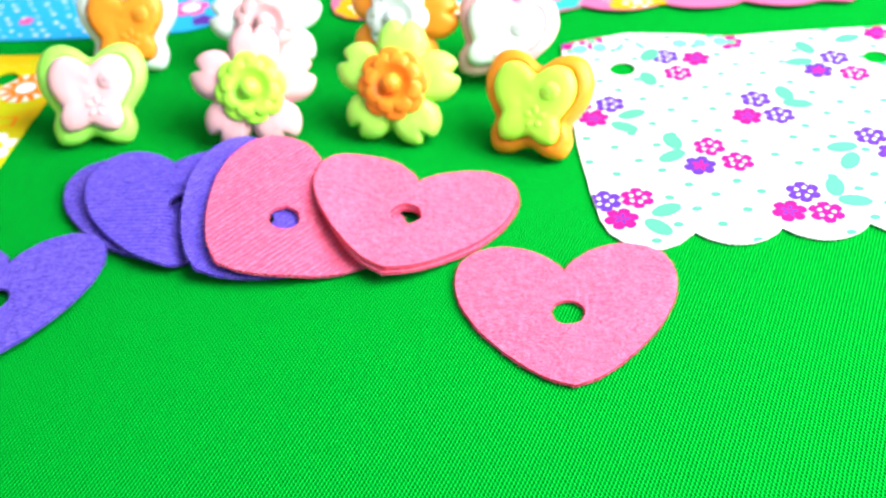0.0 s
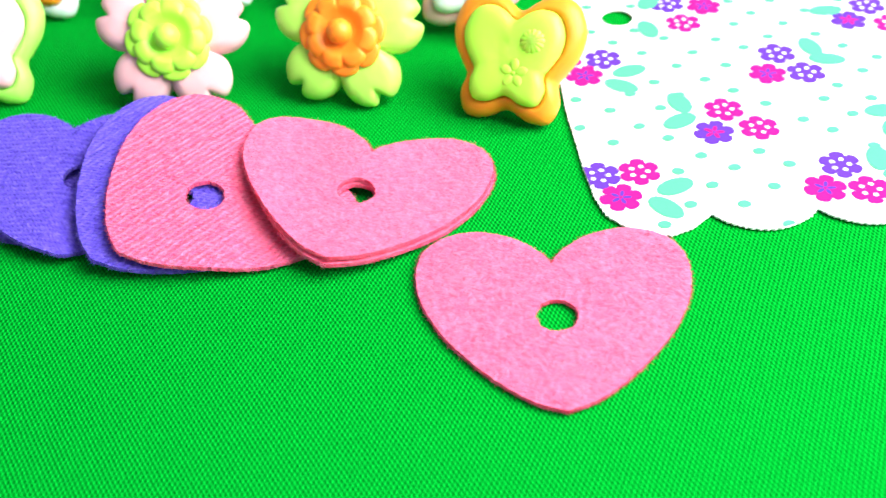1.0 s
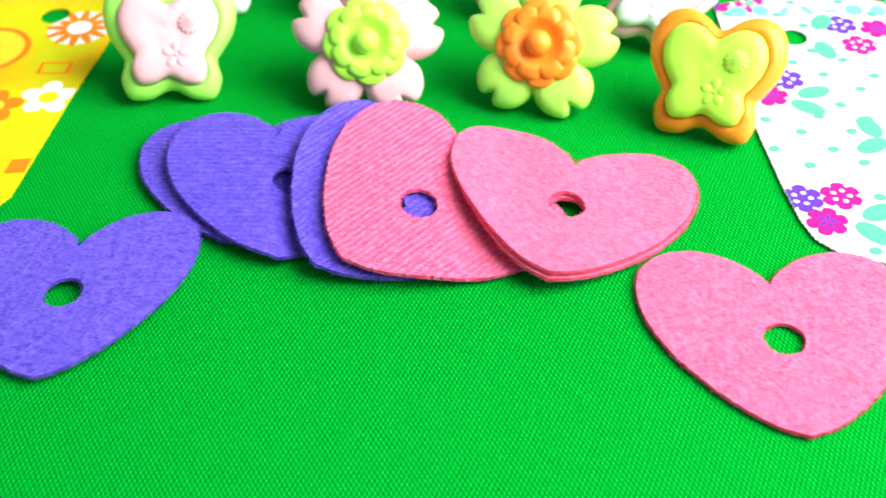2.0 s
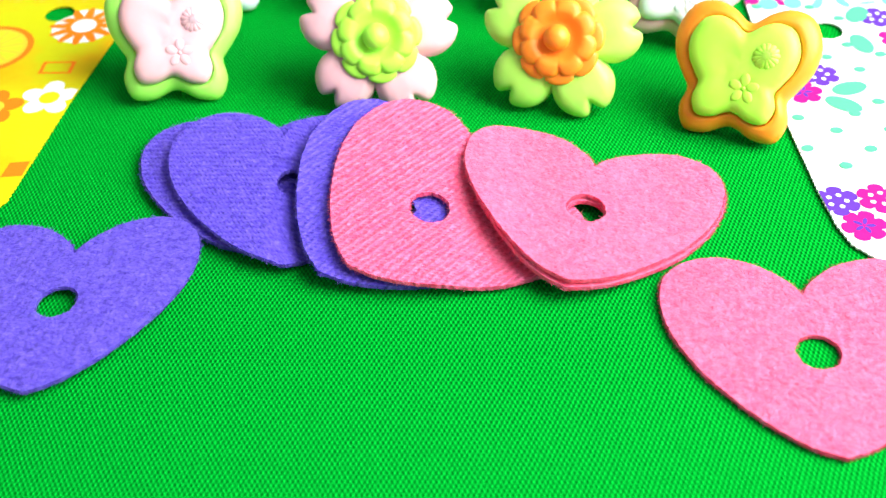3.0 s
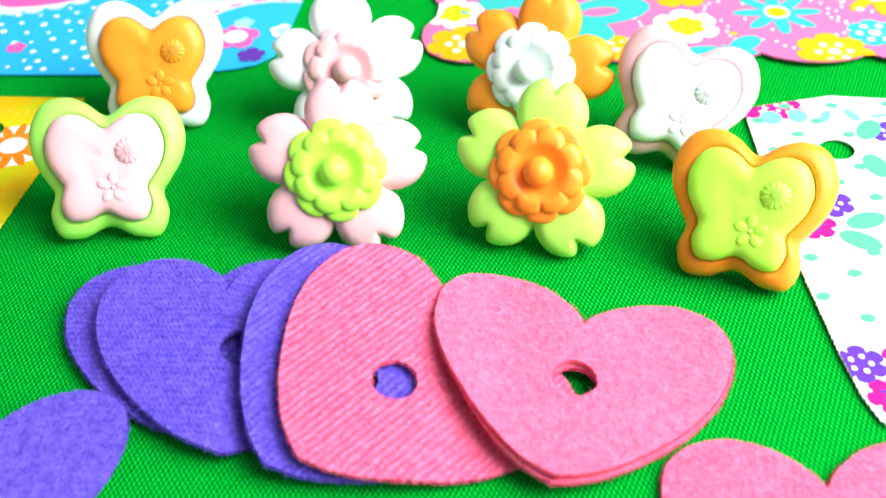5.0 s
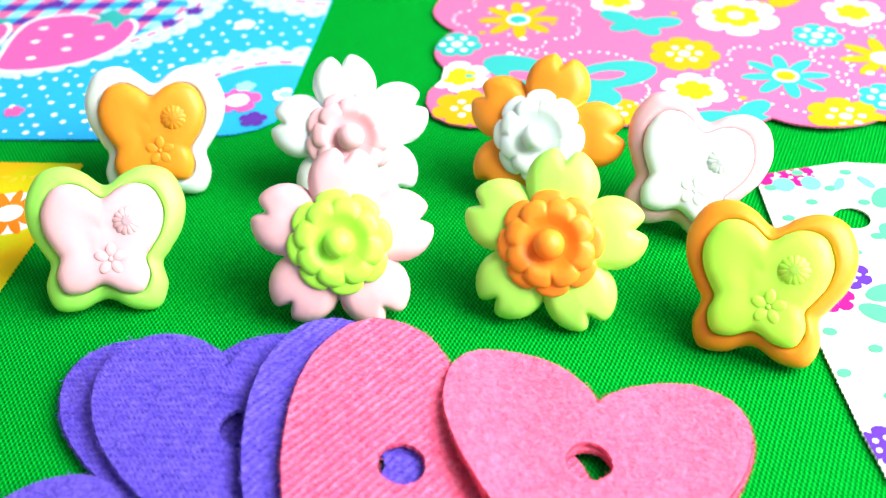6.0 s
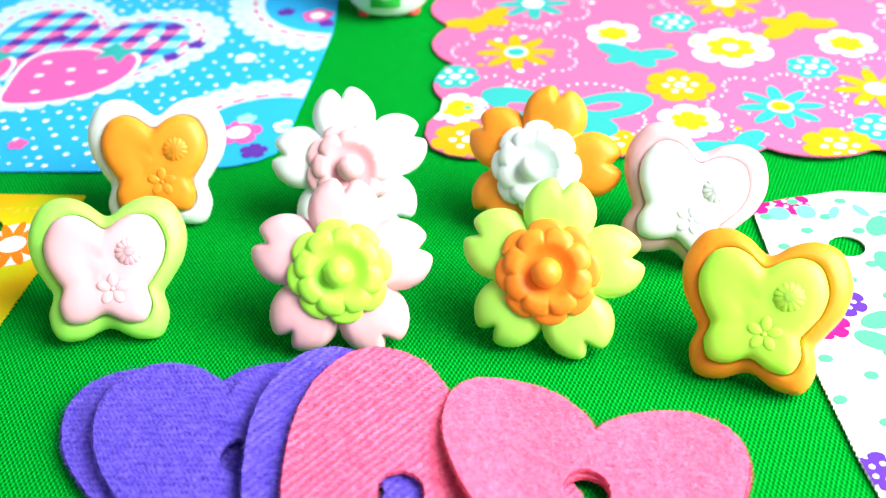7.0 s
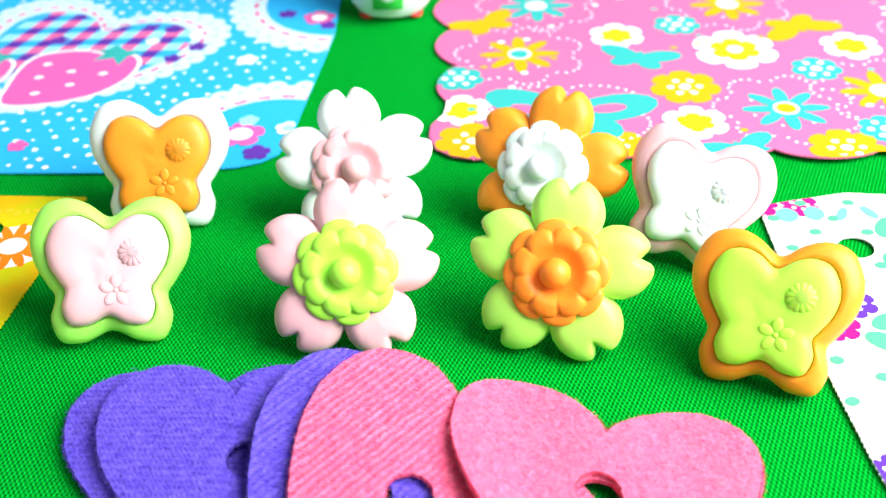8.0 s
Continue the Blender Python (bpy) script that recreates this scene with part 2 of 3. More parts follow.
def felt_heart(label, cx, cy, turn, height, mat, thick=0.042, seed=1, sx=1.0, sy=1.0, hole_dx=0.0):
    """A die-cut felt heart with a punched round hole; height(x, y) is its top over the table."""
    rnd = random.Random(seed)
    rot = Matrix.Rotation(radians(turn), 2)
    loop = []
    for p in heart_loop(1.0, 9):
        q = Vector((p.x * sx, p.y * sy)) * (1 + rnd.uniform(-0.004, 0.004))
        loop.append(rot @ q)
    hole = [Vector((hole_dx + 0.175 * math.cos(a) * rnd.uniform(0.96, 1.04), 0.175 * math.sin(a) * rnd.uniform(0.96, 1.04)))
            for a in (2 * math.pi * i / 28 for i in range(28))]
    bm = sheet_bm([loop, hole], 0.13)
    for v in bm.verts:
        v.co.z = height(v.co.x + cx, v.co.y + cy)
    thicken(bm, thick)
    base = new("felt_heart")
    base.location = (cx * U, cy * U, 0)
    tagged(base, label, "felt heart", "felt hearts on the cloth")
    part("felt", bm, mat, base)
    # short loose fibres along the cut edges and over the nap
    verts, faces = [], []

    def fibre(p, d, w):
        side = Vector((-d.y, d.x, rnd.uniform(-.5, .5)))
        side = side.normalized() * w if side.length > 1e-6 else Vector((w, 0, 0))
        k = len(verts)
        mid = p + d * 0.55 + Vector((0, 0, rnd.uniform(0, 0.3) * d.length))
        verts.extend((p - side, p + side, mid + side * 0.8, mid - side * 0.8, p + d))
        faces.extend(((k, k + 1, k + 2, k + 3), (k + 3, k + 2, k + 4)))

    for ring, n in ((loop, 4200), (hole, 520)):
        for _ in range(n):
            i = rnd.randrange(len(ring))
            a, b = ring[i - 1], ring[i]
            q = a.lerp(b, rnd.random())
            out = Vector((b.y - a.y, a.x - b.x)).normalized()
            if (ring is loop) != (out.dot(q) > 0):
                out = -out
            z = height(q.x + cx, q.y + cy) - rnd.uniform(0, thick)
            d = Vector((out.x + rnd.uniform(-.9, .9), out.y + rnd.uniform(-.9, .9), rnd.uniform(-.3, .6))) * rnd.uniform(0.006, 0.024)
            fibre(Vector((q.x, q.y, z)), d, 0.0018)
    count = 0
    while count < 4200:
        q = Vector((rnd.uniform(-1.2, 1.2), rnd.uniform(-1.1, 1.1)))
        if q.length < 0.19 or not inside(rot.inverted() @ q, heart_cache):
            continue
        count += 1
        z = height(q.x + cx, q.y + cy)
        a = rnd.uniform(0, 6.28)
        d = Vector((math.cos(a), math.sin(a), rnd.uniform(0.05, 0.5))) * rnd.uniform(0.015, 0.05)
        fibre(Vector((q.x, q.y, z - 0.002)), d, 0.0014)
    me = bpy.data.meshes.new("nap")
    me.from_pydata([v * U for v in verts], [], faces)
    me.materials.append(mat)
    fuzz = new("nap", me)
    fuzz.parent = base
    tagged(fuzz, kind="stuff")
    return base


heart_cache = heart_loop(0.97, 4)


def ramp(v, a, b):
    k = max(0.0, min(1.0, (v - a) / (b - a)))
    return k * k * (3 - 2 * k)


def soft_floor(z, low=0.066):
    return low + 0.5 * ((z - low) + math.sqrt((z - low) ** 2 + 0.0005))


def z_flat(x, y):
    return 0.052 + 0.010 * noise.noise((x * 1.3, y * 1.3, 0.0))


def z_lone_purple(x, y):
    return soft_floor(0.105 + 0.055 * (x + 4.76) + 0.01 * (y - 8.3), 0.056)


def z_h5(x, y):
    return soft_floor(0.13 + 0.03 * (x + 3.3) + 0.04 * (y - 9.85) - 0.1 * ramp(x, -3.4, -2.5), 0.05)


def z_h4(x, y):
    return soft_floor(0.25 + 0.05 * (x + 3.07) + 0.09 * (y - 9.62) - 0.22 * ramp(x, -3.2, -2.5))


def z_h6(x, y):
    return soft_floor(0.225 - 0.12 * (x + 2.1) + 0.14 * (y - 9.32))


def z_h3(x, y):
    return soft_floor(0.27 - 0.14 * (x + 1.8) + 0.115 * (y - 9.28) - 0.05 * ramp(x, -1.7, -1.0))


def z_h2(x, y):
    crown = 0.05 * math.exp(-((x + 0.35) / 0.55) ** 2) * ramp(y, 9.0, 9.9)
    return soft_floor(0.175 - 0.11 * (x + 0.455) - 0.045 * (y - 9.4) + 0.10 * ramp(-x, 0.8, 1.45) + crown, 0.096)


def z_h2b(x, y):
    return max(0.05, z_h2(x, y) - 0.062)


felt_heart("bright pink felt heart with a punched hole, flat on green cloth", 1.247, 7.815, -1, z_flat, FELT_PINK, seed=2, sx=0.995)
felt_heart("purple felt heart with a punched hole, corner resting on another", -4.780, 8.330, 1, z_lone_purple, FELT_PURPLE, seed=3, sx=0.95, sy=0.95)
felt_heart("purple felt heart at the bottom of the fanned stack", -3.355, 9.85, 4, z_h5, FELT_PURPLE_ROW, seed=4, sx=0.985, sy=0.925)
felt_heart("purple felt heart with fine knit rows in the stack", -3.085, 9.70, 6, z_h4, FELT_PURPLE_ROW, seed=5, sx=0.93, sy=0.98, hole_dx=0.12)
felt_heart("purple knit-backed felt heart turned sideways under a pink one", -2.060, 9.335, -38, z_h6, FELT_PURPLE_RIB, seed=6, sx=1.04, sy=0.96)
felt_heart("pink felt heart with its ribbed knit backing facing up", -1.760, 9.295, -42, z_h3, FELT_PINK_RIB, seed=7, sx=1.035, sy=0.97)
felt_heart("pink felt heart mostly hidden beneath another pink heart", -0.415, 9.345, -14, z_h2b, FELT_PINK, seed=8, sx=1.0, sy=0.98)
felt_heart("pink felt heart curving over the top of the stack", -0.417, 9.360, -12, z_h2, FELT_PINK, seed=9, sx=1.005, sy=0.965)


# ---------------------------------------------------------------- moulded rubber buttons
def puffed(bm, loop, front, back, z0=0.0, power=7.0, rings=9, dome=0.0, groove=None, extra=(), core=None):
    """A closed cushion shape over an outline that is star-shaped about its middle; core is the outline that its inner rings follow."""
    core = core or loop
    n = len(loop)

    def level(k, up):
        rim = (1 - k ** power) ** 0.5
        return z0 + (front * rim + dome * (1 - k * k)) if up else z0 - back * rim

    ks = sorted([math.sin(0.5 * math.pi * i / rings) ** 0.8 for i in range(1, rings + 1)] + list(extra))
    rows = []
    for up in (True, False):
        mid = bm.verts.new((0, 0, level(0, up)))
        grid = []
        for k in ks if up else ks[:-1]:
            blend = ramp(k, 0.8, 0.99)
            ring = [c.lerp(p, blend) * k for c, p in zip(core, loop)]
            grid.append([bm.verts.new((p.x, p.y, level(k, up) + (groove(k, i / n) if groove and up else 0))) for i, p in enumerate(ring)])
        if not up:
            grid.append(rows[0][-1])
        rows.append(grid)
        for i in range(n):
            j = (i + 1) % n
            f = (mid, grid[0][i], grid[0][j])
            bm.faces.new(f if up else f[::-1])
            for a, b in zip(grid, grid[1:]):
                q = (a[i], b[i], b[j], a[j])
                bm.faces.new(q if up else q[::-1])
    return bm


B_HALF = [(0, .70), (.27, .87), (.54, .95), (.83, .85), (1.0, .5), (.96, .14), (.79, -.16), (.70, -.32), (.76, -.60), (.64, -.88), (.34, -.90)]


def butterfly_loop(scale):
    pts = B_HALF + [(0, -.76)] + [(-x, y) for x, y in reversed(B_HALF[1:])]
    return [p * scale for p in smooth_loop(pts, 5)][::-1]


def petal_loop(r, count, prof, steps=18, phase=90.0):
    """Polar outline of a flower; prof(f) is the radius for f from -1 to 1 across a petal."""
    out = []
    for i in range(count * steps):
        f = (i % steps) / steps * 2 - 1
        a = radians(phase + (i / steps + 0.5 - 0.5) * 360 / count - 180 / count)
        out.append(Vector((math.cos(a), math.sin(a))) * r * prof(f))
    return out


def sakura(f):
    f = abs(f)
    return float(np.interp(f, (0, .05, .13, .21, .31, .45, .60, .75, .90, 1.0), (.885, .93, 1.0, 1.02, 1.01, .975, .922, .85, .755, .65)))


def sakura_core(f):
    return min(0.985, sakura(max(abs(f), 0.3)))


def scallop(depth):
    return lambda f: 1 - depth + depth * math.sqrt(max(0.0, 1 - f * f))


def shifted(bm, x, y, z=0.0):
    bmesh.ops.translate(bm, vec=(x, y, z), verts=bm.verts)
    return bm


def seat(ob, mat, x, y, lean, yaw, roll):
    """Stands a button on its rim, leaning back on its snap post."""
    m = pose(0, 0, 0, 90 - lean, 0, yaw) @ pose(0, 0, 0, 0, 0, roll)
    low = min((m @ v.co).z for c in ob.children for v in c.data.vertices) / U
    rise = -low - 0.012
    s, c = math.sin(radians(lean)), math.cos(radians(lean))
    length = (rise - 0.15 * c) / s
    bm = bmesh.new()
    bmesh.ops.create_cone(bm, cap_ends=True, segments=24, radius1=0.12, radius2=0.15, depth=length - 0.14, matrix=Matrix.Translation((0, 0, -0.5 * length)))
    bmesh.ops.create_cone(bm, cap_ends=True, segments=24, radius1=0.15, radius2=0.15, depth=0.07, matrix=Matrix.Translation((0, 0, 0.035 - length)))
    bmesh.ops.bevel(bm, geom=bm.edges[:], offset=0.012, segments=2, affect="EDGES")
    part("post", bm, mat, ob, "round snap post behind the button")
    ob.matrix_world = Matrix.Translation((x * U, y * U, rise * U)) @ m
    return ob


def butterfly_button(label, outer, inner, x, y, lean, yaw, roll, size=0.70):
    base = new("butterfly_button")
    tagged(base, label, "button", "moulded rubber buttons")
    bm = puffed(bmesh.new(), butterfly_loop(size), 0.17, 0.15, power=6.5, rings=12, extra=(0.728, 0.738, 0.760, 0.772),
                groove=lambda k, u: -0.05 if 0.732 < k < 0.766 else 0.0)
    part("body", bm, outer, base)
    s = size * 0.75
    inset = part("inset", shifted(puffed(bmesh.new(), butterfly_loop(s), 0.112, 0.08, 0.165, power=9.0, rings=14, dome=0.02, groove=lambda k, u: -0.02 * (1 - ramp(k, 0.1, 0.6))), 0, 0.0), inner, base, "raised butterfly of another colour")
    # embossed daisy and small five-petal flower
    bm = bmesh.new()
    puffed(bm, petal_loop(0.128, 13, scallop(0.14), 8), 0.030, 0.03, 0.276, power=2.6, rings=6, dome=0.016)
    puffed(bm, petal_loop(0.052, 8, scallop(0.06), 4), 0.012, 0.02, 0.312, power=2.2, rings=4)
    part("daisy", shifted(bm, 0.235 * size / 0.7, 0.155), inner, inset)
    bm = bmesh.new()
    for i in range(5):
        a = radians(90 + 72 * i)
        b2 = puffed(bmesh.new(), [Vector((0.062 * math.cos(t), 0.045 * math.sin(t))) for t in (2 * math.pi * j / 14 for j in range(14))], 0.014, 0.03, 0.287, power=2.0, rings=5)
        bmesh.ops.translate(b2, vec=(0.082, 0, 0), verts=b2.verts)
        bmesh.ops.rotate(b2, matrix=Matrix.Rotation(a, 3, "Z"), verts=b2.verts)
        tmp = bpy.data.meshes.new("tmp")
        b2.to_mesh(tmp)
        b2.free()
        bm.from_mesh(tmp)
        bpy.data.meshes.remove(tmp)
    puffed(bm, [Vector((0.022 * math.cos(t), 0.022 * math.sin(t))) for t in (2 * math.pi * j / 12 for j in range(12))], 0.014, 0.03, 0.290, power=3.0, rings=4)
    part("small_flower", shifted(bm, 0.085, -0.165), inner, inset)
    return seat(base, outer, x, y, lean, yaw, roll)


def flower_button(label, outer, inner, x, y, lean, yaw, roll, size=0.75):
    base = new("flower_button")
    tagged(base, label, "button", "moulded rubber buttons")

    def crease(k, u):
        f = abs(((u * 5) % 1) * 2 - 1)
        return -0.012 * math.exp(-(f / 0.10) ** 2) * ramp(k, 0.8, 1.0) - 0.03 * ramp(f, 0.6, 1.0) * ramp(k, 0.5, 0.85) + 0.02 * (1 - f) * ramp(k, 0.4, 0.75)

    bm = puffed(bmesh.new(), petal_loop(size, 5, sakura, 40), 0.17, 0.13, power=9.0, rings=15, dome=0.03, groove=crease, core=petal_loop(size, 5, sakura_core, 40))
    part("petals", bm, outer, base)
    disc = part("lower_petals", puffed(bmesh.new(), petal_loop(size * 0.575, 8, scallop(0.15), 14, 90 + 12), 0.045, 0.05, 0.212, power=10.0, rings=10), inner, base, "flower centre of another colour")

    def cup(k, u):
        f = ((u * 8) % 1) * 2 - 1
        r = k * scallop(0.15)(f)
        return -0.068 * (1 - ramp(r, 0.34, 0.72)) - 0.012 * ramp(k, 0.7, 0.9) * abs(f) ** 3

    part("upper_petals", puffed(bmesh.new(), petal_loop(size * 0.49, 8, scallop(0.14), 14, 90 - 10), 0.075, 0.03, 0.248, power=6.0, rings=16, groove=cup), inner, base)
    bm = bmesh.new()
    bmesh.ops.create_uvsphere(bm, u_segments=28, v_segments=18, radius=0.128)
    part("bead", shifted(bm, 0, 0, 0.312), inner, base)
    return seat(base, outer, x, y, lean, yaw, roll)


butterfly_button("pale lime rubber butterfly button with a pale pink raised butterfly", R_SOFTLIME, R_PINK, -4.415, 11.640, 37, 9, -5, 0.68)
butterfly_button("white rubber butterfly button with an orange raised butterfly", R_WHITE, R_ORANGE, -4.340, 13.350, 28, 3.5, -2, 0.682)
flower_button("pale pink rubber blossom button with a lime flower centre", R_PINK, R_LIME, -2.335, 11.460, 34, 2, -5, 0.775)
flower_button("white rubber blossom button with a pale pink flower centre", R_WHITE, R_PINK, -2.375, 13.110, 30, 4.6, 4, 0.76)
flower_button("lime yellow rubber blossom button with an orange flower centre", R_PALELIME, R_DEEP, -0.545, 11.400, 34, -13, -2.5, 0.775)
flower_button("orange rubber blossom button with a white flower centre", R_ORANGE, R_WHITE, -0.525, 13.000, 30, -21, -6, 0.77)
butterfly_button("orange rubber butterfly button with a lime raised butterfly", R_ORANGE, R_LIME, 1.125, 10.910, 38, -25, 4, 0.67)
butterfly_button("pale pink rubber butterfly button with a white raised butterfly", R_PINK, R_WHITE, 0.795, 12.500, 33, -12, -12, 0.658)


# ---------------------------------------------------------------- printed fabric sheets
class Sheet:
    """A cut piece of printed fabric; motifs are laid into its face and trimmed at its edge."""

    def __init__(self, label, ground, outline, holes=(), lift=None, at=(0, 0)):
        self.lift = lift or (lambda x, y: 0.0)
        self.base = new("fabric_sheet")
        self.base.location = (at[0] * U, at[1] * U, 0)
        tagged(self.base, label, "fabric sheet", "printed fabric sheets")
        loop, rnd, self.edge = [], random.Random(len(label)), [Vector(p) for p in outline]
        run = 0.0
        for i in range(len(outline)):
            a, b = Vector(outline[i - 1]), Vector(outline[i])
            n = max(1, round((b - a).length / 0.028))
            side = Vector((b.y - a.y, a.x - b.x)).normalized()
            for k in range(n):
                loop.append(a.lerp(b, k / n) + side * (0.009 if len(loop) % 2 else -0.004) * rnd.uniform(0.6, 1.2))
        rings = [loop] + [[Vector((x + r * math.cos(t), y + r * math.sin(t))) for t in (2 * math.pi * i / 32 for i in range(32))] for x, y, r in holes]
        self.holes, self.count = holes, 0
        bm = sheet_bm(rings, 0.3)
        for v in bm.verts:
            v.co.z = 0.030 + self.lift(v.co.x, v.co.y)
        thicken(bm, 0.018)
        part("fabric", bm, INK[ground], self.base, smooth=False)

    def trim(self, p):
        if not inside(p, self.edge):
            p = nearest(p, self.edge)
        for x, y, r in self.holes:
            d = p - Vector((x, y))
            if d.length < r:
                p = Vector((x, y)) + d.normalized() * (r + 0.004)
        return p

    def lay(self, name, shapes, label=""):
        """shapes: (ink, layer, loop or list of quads)."""
        bm, inks = bmesh.new(), []
        self.count += 1
        for ink, layer, faces in shapes:
            if ink not in inks:
                inks.append(ink)
            for nth, loop in enumerate(faces):
                pts = [self.trim(Vector(p)) for p in loop]
                area = abs(sum(pts[i - 1].x * pts[i].y - pts[i].x * pts[i - 1].y for i in range(len(pts))))
                if area < 2e-4:
                    continue
                c = sum(pts, Vector((0, 0))) / len(pts)
                z = 0.0305 + 0.0016 * layer + 0.00008 * self.count + (0.00016 * (nth % 7) if len(loop) > 4 else 0)
                vs = [bm.verts.new((p.x, p.y, z + self.lift(p.x, p.y))) for p in pts]
                if len(vs) == 4:
                    new_faces = [bm.faces.new(vs)]
                else:
                    m = bm.verts.new((c.x, c.y, z + self.lift(c.x, c.y)))
                    new_faces = [bm.faces.new((m, vs[i - 1], vs[i])) for i in range(len(vs))]
                for f in new_faces:
                    f.material_index = inks.index(ink)
        bmesh.ops.recalc_face_normals(bm, faces=bm.faces)
        for f in bm.faces:
            if f.normal.z < 0:
                f.normal_flip()
        return part(name, bm, [INK[k] for k in inks], self.base, label, smooth=False)


def disc(x, y, rx, ry=None, turn=0.0, n=16):
    ry = ry or rx
    c, s = math.cos(radians(turn)), math.sin(radians(turn))
    return [(x + rx * math.cos(t) * c - ry * math.sin(t) * s, y + rx * math.cos(t) * s + ry * math.sin(t) * c) for t in (2 * math.pi * i / n for i in range(n))]


def bloom(x, y, r, count, depth=0.3, phase=90.0, steps=8):
    """Rounded petals all round."""
    return [(x + p.x, y + p.y) for p in petal_loop(r, count, scallop(depth), steps, phase)]


def daisy(x, y, r, count, width=0.17, phase=0.0):
    out = []
    for i in range(count):
        a = phase + 360 * i / count
        out.append(disc(x + 0.58 * r * math.cos(radians(a)), y + 0.58 * r * math.sin(radians(a)), 0.44 * r, width * r, a, 12))
    return out


def dotted_bloom(x, y, r, count, phase=0.0):
    """A ring of tiny dots that follows big petals."""
    pts = petal_loop(r, count, scallop(0.5), 8, phase)
    return [disc(x + p.x, y + p.y, 0.022, n=6) for p in pts]


def flutter(x, y, s, turn):
    """A printed butterfly: two wings, two smaller wings, a body."""
    c, q = math.cos(radians(turn)), math.sin(radians(turn))
    out = []
    for u, v, a, b, w in ((.42, .16, .44, .25, 25), (-.42, .16, .44, .25, -25), (.27, -.24, .26, .2, -30), (-.27, -.24, .26, .2, 30), (0, 0, .08, .3, 0)):
        out.append(disc(x + s * (u * c - v * q), y + s * (u * q + v * c), a * s, b * s, turn + w, 14))
    return out


def scalloped(a, b, n, bulge):
    """An edge of n rounded scallops from a to b, bulging to the right of the way."""
    a, b = Vector(a), Vector(b)
    d = (b - a) / n
    side = Vector((d.y, -d.x)).normalized()
    out = []
    for i in range(n):
        for k in range(10):
            t = k / 10
            out.append(tuple(a + d * (i + t) + side * bulge * math.sin(math.pi * t) ** 0.75))
    return out


# --- white sheet with violet and magenta flower clusters
white_edge = ([(1.60, 13.15), (1.60, 12.0), (1.61, 10.7), (1.68, 9.7), (1.73, 9.3), (1.80, 9.05), (1.93, 8.90), (2.12, 8.78), (2.32, 8.74), (2.52, 8.82), (2.66, 8.95)]
              + scalloped((2.72, 9.0), (5.52, 9.03), 3, 0.24) + [(5.52, 9.03), (5.8, 8.8), (6.15, 8.95), (6.33, 9.3), (6.36, 13.1)]
              + [(5.96, 13.18), (4.8, 13.17), (3.88, 13.13), (3.2, 13.27), (2.52, 13.36), (2.0, 13.25)])
white = Sheet("white fabric sheet printed with violet and magenta flower clusters, scalloped edge", "white", white_edge,
              [(2.35, 12.43, 0.17), (5.64, 12.40, 0.17)])


def cluster_flower(x, y, ink, r=0.2, spin=90.0):
    centre = "white"
    shapes = [(ink, 1, [bloom(x, y, r, 6, 0.3, spin)])]
    if spin == 90.0:
        shapes.append((centre, 2, [disc(x + 0.08 * math.cos(t), y + 0.08 * math.sin(t), 0.026, n=6) for t in (i * math.pi / 2.5 for i in range(5))]))
    else:
        shapes.append(("violet" if ink == "magenta" else "magenta", 2, daisy(x, y, 0.1, 5, 0.2)))
    white.lay("printed_flower", shapes)


def cluster(cx, cy, a, b, c, turn=0.0):
    """Three flowers in a triangle."""
    for k, (ink, spin) in enumerate(zip((a, b, c), (90.0, 70.0, 90.0))):
        t = radians(turn + 90 + 120 * k)
        cluster_flower(cx + 0.235 * math.cos(t), cy + 0.235 * math.sin(t), ink, spin=spin)


def leaf(x, y, turn, length=0.19, width=0.11):
    white.lay("printed_leaf", [("mint", 1, [disc(x, y, length, width, turn, 14)])])


V, M = "violet", "magenta"
BLOOMS = [(2.94, 12.68, V), (3.34, 12.59, M), (3.05, 12.25, M), (2.09, 11.59, V), (1.86, 11.29, M), (1.68, 11.62, M), (3.90, 11.54, V), (3.72, 11.17, M), (4.11, 11.16, V),
          (3.15, 10.57, M), (2.98, 10.20, V), (3.42, 10.24, M), (2.18, 9.64, M), (1.96, 9.28, M), (1.81, 9.61, V), (4.02, 9.61, V), (3.79, 9.28, M), (4.18, 9.23, M),
          (5.11, 12.43, V), (4.83, 12.14, V), (5.26, 12.02, M), (5.05, 10.62, V), (5.22, 10.26, V), (5.45, 10.52, M)]
for k, (x, y, ink) in enumerate(BLOOMS):
    cluster_flower(x, y, ink, spin=70.0 if k % 3 == 1 else 90.0)
for cx, cy, a, b, c, turn in ((1.80, 13.27, M, M, M, 0), (3.84, 13.2, M, M, M, 60), (5.95, 13.2, V, M, V, 30), (5.8, 11.4, M, V, M, 20), (5.6, 9.5, V, M, M, 10)):
    cluster(cx, cy, a, b, c, turn)
for x, y, turn in ((2.74, 12.74, 60), (2.65, 12.15, 100), (2.33, 11.34, 20), (2.21, 11.07, -35), (2.74, 10.72, 105), (2.69, 10.41, 30), (2.47, 9.40, 25), (2.34, 9.11, -50), (4.64, 12.37, 5),
                   (4.80, 12.72, 110), (4.28, 11.64, 100), (4.39, 11.39, -10), (4.39, 9.68, 80), (4.54, 9.41, -10), (4.67, 10.43, 5), (4.69, 10.15, 60), (5.4, 12.9, 20), (5.5, 10.9, 80)):
    leaf(x, y, turn)
spots, rnd = [], random.Random(5)
